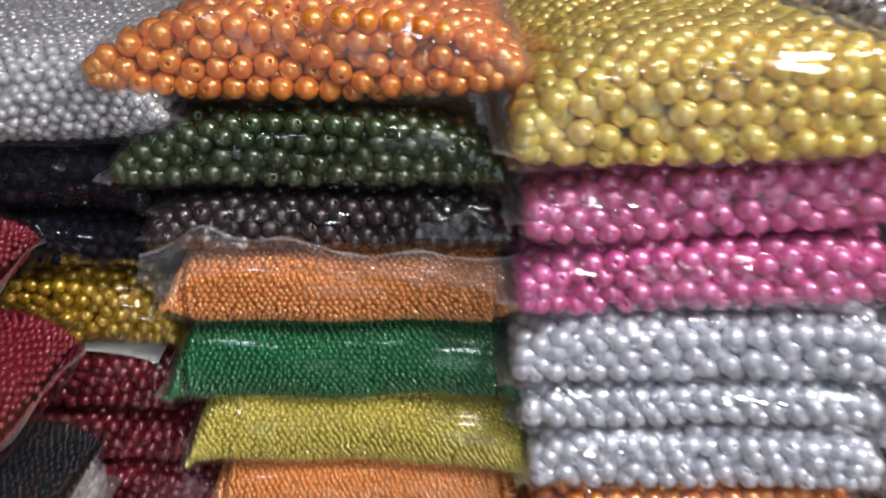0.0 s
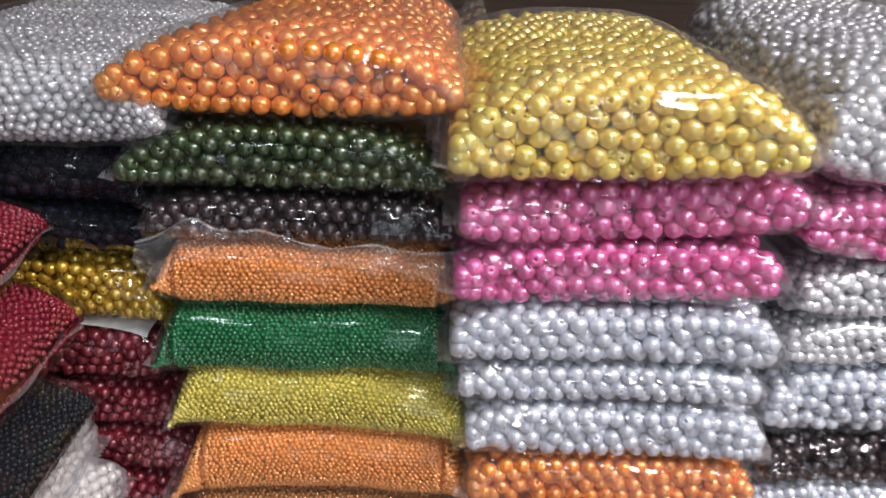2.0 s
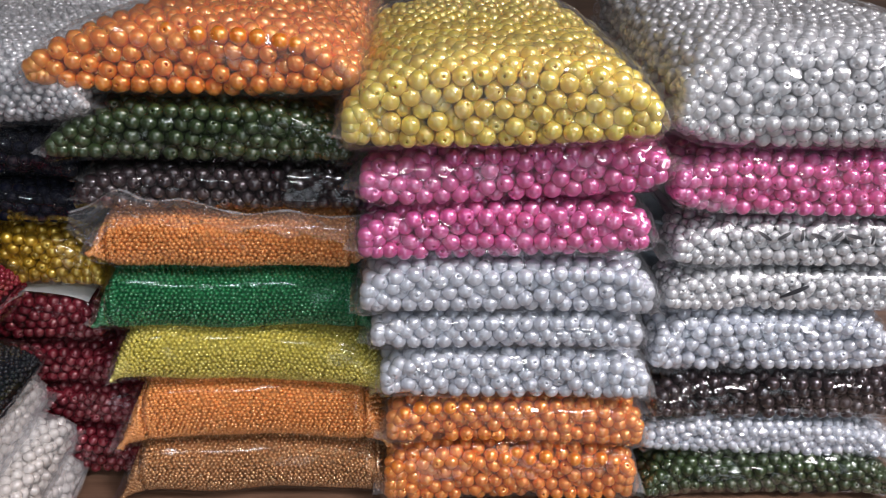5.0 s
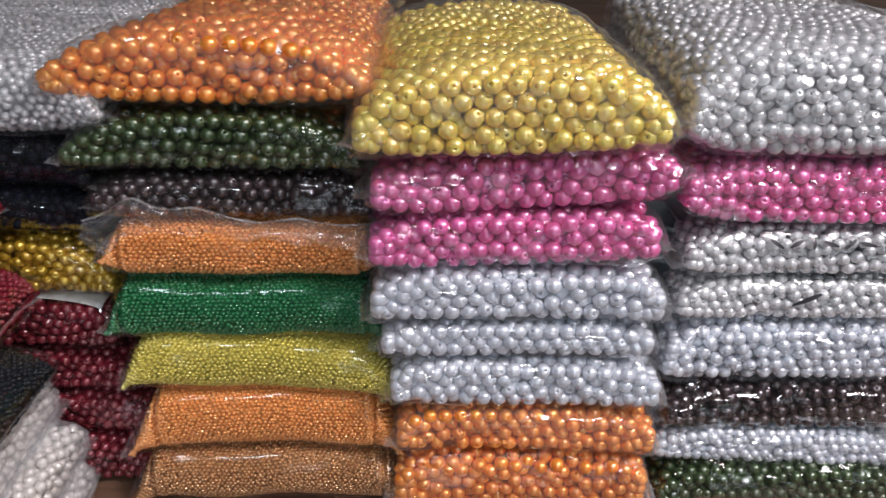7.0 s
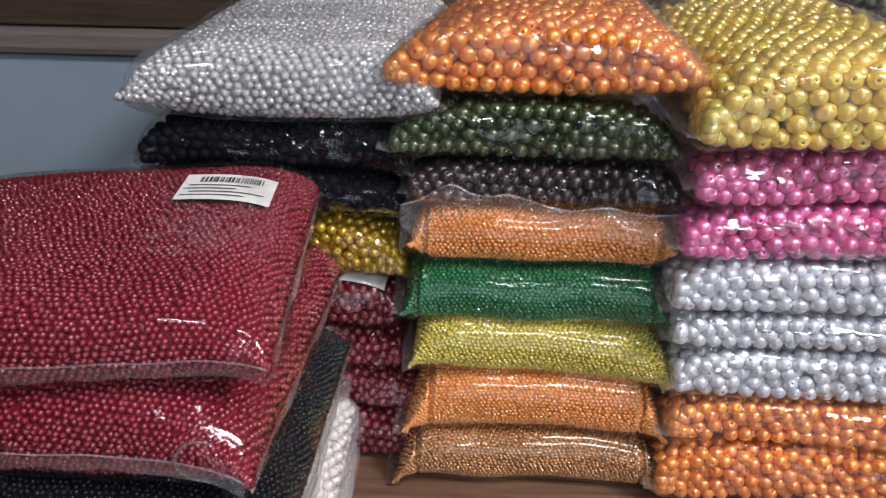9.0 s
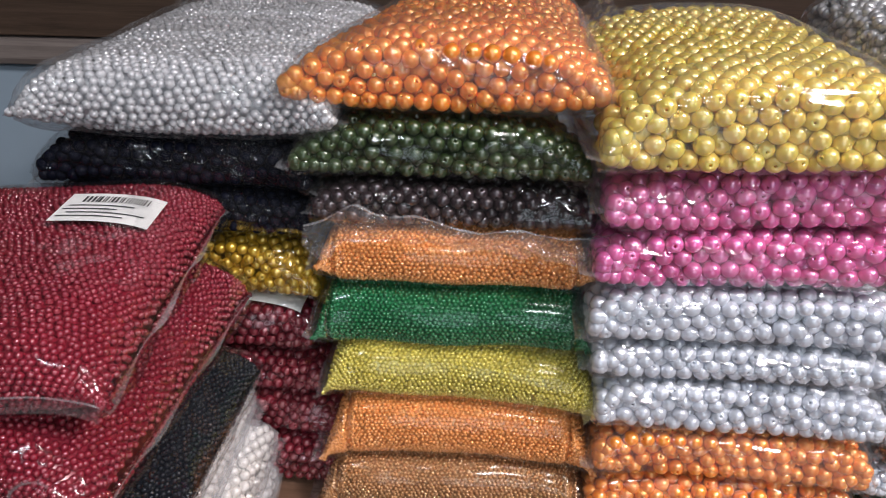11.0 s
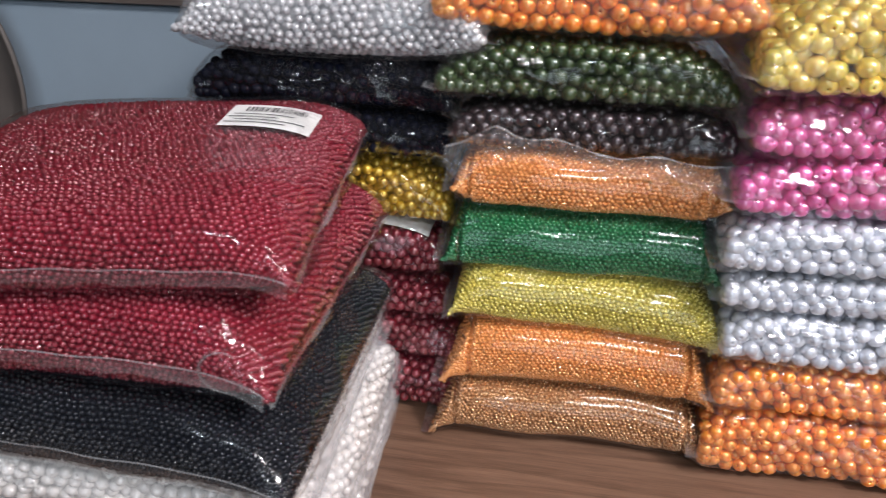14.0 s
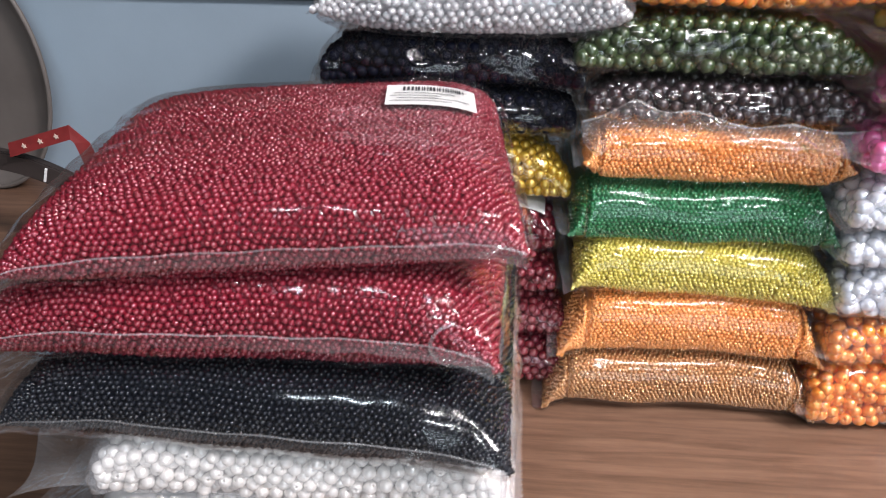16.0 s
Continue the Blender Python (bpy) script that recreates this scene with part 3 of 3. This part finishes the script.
stack([
    ("clear bag of dark olive pearls at the foot of a stack", 0.250, 0.450, 0.001, 0.042, 0.290, 0.0100, OLIVE, FILM, dict(k=6, seam=0.2)),
    ("thin clear bag of white pearl beads between olive and plum", 0.245, 0.450, 0.034, 0.072, 0.300, 0.0085, WHITE, FILM_GAP_HAZE, dict(k=4, slope=-0.06)),
    ("clear bag of dark plum pearl beads", 0.248, 0.450, 0.070, 0.116, 0.300, 0.0105, PLUM, FILM, dict(k=6)),
    ("clear bag of white pearls with a saw-toothed seal", 0.240, 0.412, 0.116, 0.168, 0.300, 0.0100, WHITE, FILM_GAP_HAZE, dict(k=8, lip=0.007, saw=True)),
    ("clear bag of white pearl beads with a pen mark", 0.242, 0.450, 0.168, 0.203, 0.302, 0.0090, IVORY, FILM_SOFT, dict(k=6)),
    ("clear bag of white pearl beads with handwriting", 0.242, 0.450, 0.203, 0.242, 0.302, 0.0090, IVORY, FILM_SOFT, dict(k=5)),
    ("clear bag of bright pink pearl beads", 0.232, 0.440, 0.242, 0.290, 0.298, 0.0105, PINK, FILM_GAP_HAZE, dict(k=5, seam=0.6)),
    ("puffed clear bag of silvery white pearls topping a stack", 0.222, 0.440, 0.290, 0.362, 0.288, 0.0095, IVORY, FILM_TOP, dict(k=5, seam=0.4, top=True, deep=0.3, nar=0.3, skew=-0.05)),
], "stack of white and plum bead bags")
stack([
    ("clear bag of wine red pearls at the foot of a stack", -0.330, -0.138, 0.001, 0.048, 0.318, 0.0085, WINE, FILM, dict(k=5)),
    ("clear bag of wine red pearl beads", -0.330, -0.140, 0.047, 0.086, 0.325, 0.0085, WINE, FILM, dict(k=5)),
    ("clear bag of wine red pearl beads", -0.330, -0.150, 0.086, 0.123, 0.328, 0.0085, WINE, FILM, dict(k=5)),
    ("clear bag of wine red pearl beads with a white label", -0.330, -0.154, 0.122, 0.168, 0.330, 0.0085, WINE, FILM, dict(k=5)),
    ("clear bag of gold pearl beads", -0.330, -0.146, 0.168, 0.220, 0.330, 0.0085, GOLD, FILM, dict(k=3, seam=0.15, e=0.5)),
    ("clear bag of navy black pearl beads", -0.332, -0.148, 0.220, 0.256, 0.325, 0.0085, NAVY, FILM, dict(k=5)),
    ("clear bag of navy black pearl beads under a white bag", -0.325, -0.145, 0.255, 0.293, 0.322, 0.0085, NAVY, FILM, dict(k=5, seam=0.15)),
    ("puffed clear bag of small white pearls topping a stack", -0.320, -0.125, 0.292, 0.342, 0.310, 0.0063, IVORY, FILM_TOP, dict(k=4, seam=0.35, small=True, top=True, deep=0.28)),
], "stack of navy and wine bead bags")
R = dict(small=True, top=True, ends=0.8, deep=0.2, px=7, pz=2.2, seal=(0.002, 0.002), wave=0.0004)
PZ = dict(k=9, ends=0.8, deep=0.2, seal=(0.055, 0.006), pz=2.2)
stack([
    ("clear zip bag of white pearls at the foot of a pile", -0.424, -0.186, 0.001, 0.044, 0.118, 0.0082, LIT_PEARL, ZIP, dict(PZ, yaw=1)),
    ("clear zip bag of white pearls in the middle of three", -0.422, -0.185, 0.042, 0.085, 0.116, 0.0082, LIT_PEARL, ZIP, dict(PZ, seal=(0.058, 0.008), saw_end=True)),
    ("clear zip bag of white pearls under a black bag", -0.416, -0.193, 0.083, 0.124, 0.112, 0.0082, LIT_PEARL, ZIP, dict(PZ, yaw=1, seal=(0.06, 0.01), saw_end=True)),
    ("clear bag of tiny black beads with a clear margin", -0.460, -0.189, 0.119, 0.172, 0.106, 0.0036, BLACK, FILM_TIGHT, dict(R, top=False, front=0.05, lip=0.005, yaw=-1.5, k=4, e=0.5, seam=0.3, slope=-0.01, seal=(0.05, 0.002))),
    ("large clear bag of tiny red beads with a creased corner", -0.462, -0.198, 0.169, 0.230, 0.116, 0.0039, RED, FILM_SOFT, dict(R, top=False, front=0.06, lip=0.007, k=4.5, e=0.5, seam=0.22, slope=0.03, nar=-0.07)),
    ("large clear bag of tiny red beads with a white label", -0.432, -0.186, 0.222, 0.269, 0.120, 0.0039, RED, FILM_SOFT, dict(R, lip=0.007, yaw=5, k=5, e=0.5, seam=0.3, slope=0.055)),
], "pile of red and black bead bags")


# ---- labels, marks and loose film ----
def patch(bag, cx, cy, w, h, turn, lift=0.0, nx=10, ny=6):
    """A sheet that lies on a pouch's upper skin."""
    v, f = [], []
    c, sn = math.cos(radians(turn)), math.sin(radians(turn))
    for i in range(nx + 1):
        for j in range(ny + 1):
            a, b = (i / nx - 0.5) * w, (j / ny - 0.5) * h
            x, y = cx + a * c - b * sn, cy + a * sn + b * c
            v.append((x, y, top_at(bag, x, y) + lift))
    for i in range(nx):
        for j in range(ny):
            p = i * (ny + 1) + j
            f.append((p, p + ny + 1, p + ny + 2, p + 1))
    return mesh_from("sheet", v, f)


bag, red_top = MADE["large clear bag of tiny red beads with a white label"]
LX, LY = 0.078, 0.134
label = mesh_part("paper_label", patch(bag, LX, LY, 0.053, 0.036, 0), PAPER, red_top, "white printed paper label with a barcode")
rng = random.Random(5)
x = -0.016
while x < 0.02:
    w = rng.choice((0.0006, 0.0009, 0.0014))
    mesh_part("bar", patch(bag, LX + x, LY + 0.009, w, 0.0075, 0, 0.0006, 2, 3), INK, label)
    x += w + rng.choice((0.0007, 0.0011))
for row, (a, b) in enumerate(((-0.022, 0.014), (-0.024, 0.006), (-0.02, 0.022), (-0.024, 0.012))):
    mesh_part("bar", patch(bag, LX + (a + b) / 2, LY + 0.001 - 0.0045 * row, b - a, 0.0009, 0, 0.0006, 6, 1), INK, label)

bag, wine = MADE["clear bag of wine red pearl beads with a white label"]
mesh_part("paper_label", patch(bag, 0.052, 0.021, 0.055, 0.022, -4), PAPER, wine, "plain white paper label")


def pen_bar(parent, bag, x, z, length, turn, width=0.0016):
    """A stroke of black marker on the front of a pouch."""
    v, f = [], []
    c, sn = math.cos(radians(turn)), math.sin(radians(turn))
    for i in range(9):
        for e in (-0.5, 0.5):
            a, b = (i / 8 - 0.5) * length, e * width * (0.5 + math.sin(math.pi * (i + 0.5) / 9))
            px, pz = x + a * c - b * sn, z + a * sn + b * c
            q = min(0.96, abs(pz - bag.T / 2) / (bag.T / 2)) ** bag.pz
            v.append((px, bag.D / 2 * (1 - (1 - bag.flare) * (1 - q) ** (1 / bag.px)) - 0.0035, pz))
    for i in range(8):
        f.append((2 * i, 2 * i + 2, 2 * i + 3, 2 * i + 1))
    mesh_part("pen_stroke", mesh_from("pen_stroke", v, f), INK, parent, "black marker stroke")


bag, marked = MADE["clear bag of white pearl beads with a pen mark"]
pen_bar(marked, bag, -0.017, 0.023, 0.021, 22, 0.0022)
bag, written = MADE["clear bag of white pearl beads with handwriting"]
for x, length, turn in ((-0.047, 0.013, -30), (-0.034, 0.012, 25), (-0.022, 0.009, 80), (-0.011, 0.013, -15), (0.002, 0.012, 35), (0.013, 0.014, -10), (0.026, 0.012, 80)):
    pen_bar(written, bag, x, 0.0300, length * 0.8, turn)


def sheet(name, parent, fn, nx, ny, mat, label):
    v = [fn(i / nx, j / ny) for i in range(nx + 1) for j in range(ny + 1)]
    f = [(i * (ny + 1) + j, (i + 1) * (ny + 1) + j, (i + 1) * (ny + 1) + j + 1, i * (ny + 1) + j + 1) for i in range(nx) for j in range(ny)]
    return mesh_part(name, mesh_from(name, v, f), mat, parent, label, True)


def wrinkle(a, b, k=1.0):
    return 0.0016 * k * (math.sin(a * 31 + 3 * math.sin(b * 5)) + 0.7 * math.sin(a * 57 - b * 9 + 1) + 0.5 * abs(math.sin(a * 13 + b * 4)))


# the loose mouth of the plum bag, drooping over the bag below
bag, plum = MADE["clear bag of dark plum pearl beads with a loose flap"]


def flap(s, q):
    x = -bag.W / 2 - 0.004 + s * (bag.W + 0.022)
    top = 0.006 + 0.009 * math.exp(-((s - 0.16) / 0.07) ** 2) + 0.009 * math.exp(-((s - 0.26) / 0.22) ** 2) * (s > 0.16) + 0.002 * math.sin(s * 21)
    if s < 0.16:
        top += 0.009 * math.exp(-((0.16 - 0.26) / 0.22) ** 2) * (s / 0.16) ** 2
    foot = 0.0 - 0.016 * math.exp(-((s - 0.06) / 0.05) ** 2) - 0.014 * max(0.0, (s - 0.35) / 0.65)
    drop = top - foot
    z = top - q * drop
    y = -0.002 - 0.007 * q - 0.004 * math.sin(math.pi * q) + wrinkle(s * 1.3, q) * (0.4 + q)
    return x, y, z


sheet("loose_flap", plum, flap, 90, 14, FILM_LOOSE, "crumpled hazy film flap hanging down")


def fold(s, q):
    x, y, z = flap(s, 0)
    a = 2 * math.pi * q
    r = 0.00045 + 0.0003 * math.sin(s * 40)
    return x, y - 0.002 + r * math.cos(a), z + 1.4 * r * math.sin(a)


# thin tube added to draw the bright glint on the flap's edge
sheet("fold_edge", plum, fold, 90, 6, EDGE_GLINT, "rolled edge of the flap, paled as a glint")

bag, silver = MADE["puffed clear bag of silvery white pearls topping a stack"]
sheet("loose_mouth", silver, lambda s, q: (-0.09 + 0.15 * s, bag.D * 0.93 + 0.02 * q + wrinkle(s * 1.5, q, 2.5), bag.T * 0.5 + 0.05 * q + 0.004 * math.sin(s * 9)), 60, 14, FILM_LOOSE, "crumpled clear film standing up at the back")
bag, small_white = MADE["puffed clear bag of small white pearls topping a stack"]
sheet("corner_tab", small_white, lambda s, q: (-bag.W / 2 - 0.012 + 0.034 * s, bag.D + 0.004 * q, bag.T * 0.3 + 0.028 * q + wrinkle(s, q)), 14, 8, FILM_LOOSE, "small clear film tab at the back corner")
bag, orange = MADE["puffed clear bag of bright orange pearls topping a stack"]
sheet("corner_tab", orange, lambda s, q: (0.093 + 0.022 * s, 0.12 + 0.08 * q + wrinkle(s, q), bag.T * 0.45 + 0.02 * s + 0.006 * q + wrinkle(q, s, 1.5)), 14, 12, FILM_LOOSE, "crumpled clear film corner")
bag, red_low = MADE["large clear bag of tiny red beads with a creased corner"]


def crease(turn, reach, width):
    """A film ridge that curls on the pouch's front round its corner."""
    def ridge(s, q):
        a = radians(turn + reach * s)
        x = bag.W / 2 - 0.022 + 0.0125 * math.cos(a) * (1 - 0.25 * s)
        z = bag.T * 0.5 + 0.013 * math.sin(a) * (1 - 0.25 * s)
        u = x / (bag.W / 2)
        half = bag.T / 2 * float(bag.taper(np.array(u)))
        lift = np.clip((z - bag.T * 0.5) / half, -0.95, 0.95)
        th = math.pi - np.sign(lift) * math.asin(abs(lift) ** (bag.pz / 2))
        p = bag.at(np.array([u]), np.array([th]))[0]
        b = 2 * math.pi * q
        return p[0] + width * math.cos(b) * math.cos(a), p[1] - 0.0022 - width * math.sin(b), p[2] + width * math.cos(b) * math.sin(a)
    return ridge


for turn, reach, width in ((60, 250, 0.0006), (100, 120, 0.0009), (-60, 70, 0.0007)):
    sheet("folded_corner", red_low, crease(turn, reach, width), 40, 6, LIP, "puckered film fold at the corner")


# ---- things beside the stacks ----
# rimmed disc added for a round grey-brown area on the panel
def oval_disc():
    thing = new("tray")
    thing.matrix_basis = pose(-0.842, 0.668, 0.0, -3)
    tagged(thing, "dull grey-brown rimmed oval disc added against the back panel", "tray")
    v, f, seg = [], [], 64
    prof = [(0.0, 0.0), (0.8, 0.0), (0.9, -0.004), (0.97, -0.014), (1.0, -0.016), (1.0, -0.012), (0.97, -0.006), (0.9, 0.004), (0.0, 0.006)]
    for r, y in prof:
        for k in range(seg):
            a = 2 * math.pi * k / seg
            v.append((0.1 * r * math.cos(a), y, 0.148 + 0.148 * r * math.sin(a)))
    for k in range(len(prof) - 1):
        for q in range(seg):
            p, n = k * seg + q, k * seg + (q + 1) % seg
            f.append((p, n, n + seg, p + seg))
    mesh_part("dish", mesh_from("dish", v, f), DISC_BROWN, thing, "", True)
    v, f = [], []
    for k in range(seg):
        a = 2 * math.pi * k / seg
        for q in range(8):
            b = 2 * math.pi * q / 8
            rr = 0.003 * math.cos(b)
            v.append(((0.1 + rr) * math.cos(a), -0.0145 + 0.003 * math.sin(b), 0.148 + (0.148 + rr) * math.sin(a) + 0.003))
    for k in range(seg):
        for q in range(8):
            n = (k + 1) % seg
            f.append((8 * k + q, 8 * k + (q + 1) % 8, 8 * n + (q + 1) % 8, 8 * n + q))
    mesh_part("rim", mesh_from("rim", v, f), DISC_BROWN, thing, "rolled rim", True)


def strap():
    bm = bmesh.new()
    ring = []
    for k in range(49):
        a = math.pi * k / 48
        c, sn = math.cos(a), math.sin(a)
        ring.append([bm.verts.new((0.18 * r * c, y, max(0, 0.128 * q * sn))) for r, q, y in ((1, 1, -0.005), (1, 1, 0.005), (0.87, 0.83, 0.005), (0.87, 0.83, -0.005))])
    for p, n in zip(ring, ring[1:]):
        for k in range(4):
            bm.faces.new((p[k], p[(k + 1) % 4], n[(k + 1) % 4], n[k]))
    bm.faces.new(ring[0])
    bm.faces.new(ring[-1][::-1])
    bmesh.ops.recalc_face_normals(bm, faces=bm.faces[:])
    bmesh.ops.bevel(bm, geom=[e for e in bm.edges if e.calc_face_angle(0) > 0.9], offset=0.0015, segments=2, affect="EDGES")
    thing = new("bag_handle")
    thing.matrix_basis = pose(-0.75, 0.5, 0)
    tagged(thing, "dark brown stiff arched handle standing on the shelf", "handle")
    part("band", bm, STRAP, thing)
    for a in (40, 58):
        st = box(-0.0012, 0.0012, -0.0065, 0.002, -0.008, 0.008, 0.0005)
        bmesh.ops.transform(st, matrix=pose(0.168 * math.cos(radians(a)), 0, 0.117 * math.sin(radians(a)), 0, 20, 0), verts=st.verts)
        part("stitch", st, PAPER, thing, "pale stitch")


def ribbon():
    thing = new("ribbon")
    thing.matrix_basis = pose(-0.65, 0.485, 0)
    tagged(thing, "red ribbon with small pale stars over the handle", "ribbon")
    v, f, n = [], [], 30
    for k in range(n + 1):
        s = k / n
        if s < 0.55:
            x, z = -0.036 + 0.07 * s / 0.55, 0.122 + 0.022 * s / 0.55
        else:
            q = (s - 0.55) / 0.45
            x, z = 0.034 + 0.02 * math.sin(q * 1.57), 0.144 * (1 - q) + 0.001
        for y, dz in ((0, 0), (0.0006, 0), (0.003, 0.014), (0.0036, 0.014)):
            v.append((x + (dz if s >= 0.55 else 0), y, z + (dz if s < 0.55 else 0)))
    for k in range(n):
        for e in range(4):
            f.append((4 * k + e, 4 * k + (e + 1) % 4, 4 * k + 4 + (e + 1) % 4, 4 * k + 4 + e))
    mesh_part("band", mesh_from("band", v, f), RIBBON, thing)
    for k in range(3):
        bm = bmesh.new()
        pts = []
        for a in range(10):
            r = 0.0032 if a % 2 else 0.0015
            pts.append(bm.verts.new((r * math.cos(a * math.pi / 5), 0, r * math.sin(a * math.pi / 5))))
        bm.faces.new(pts)
        ext = bmesh.ops.extrude_face_region(bm, geom=bm.faces[:])
        bmesh.ops.translate(bm, vec=(0, -0.0006, 0), verts=[g for g in ext["geom"] if isinstance(g, bmesh.types.BMVert)])
        bmesh.ops.translate(bm, vec=(-0.018 + 0.018 * k, 0.0008, 0.1345 + 0.0057 * k), verts=bm.verts)
        part("star", bm, RIBBON_DOT, thing)


oval_disc()
strap()
ribbon()


def ceiling_light(x, y, sx, sy):
    thing = new("ceiling_light")
    thing.matrix_basis = pose(x, y, CEIL)
    tagged(thing, "flat white rectangular panel for an unseen ceiling lamp", "lamp", "ceiling lights")
    part("frame", box(-sx / 2 - 0.02, sx / 2 + 0.02, -sy / 2 - 0.02, sy / 2 + 0.02, -0.02, 0, 0.004), LAMP_WHITE, thing)
    part("diffuser", box(-sx / 2, sx / 2, -sy / 2, sy / 2, -0.026, -0.0205, 0.001), GLOW, thing, "glowing white diffuser")


# every lamp gets a panel, the added front fill too
for lx, ly, sx, sy, power, colour in LAMPS:
    ceiling_light(lx, ly, sx, sy)
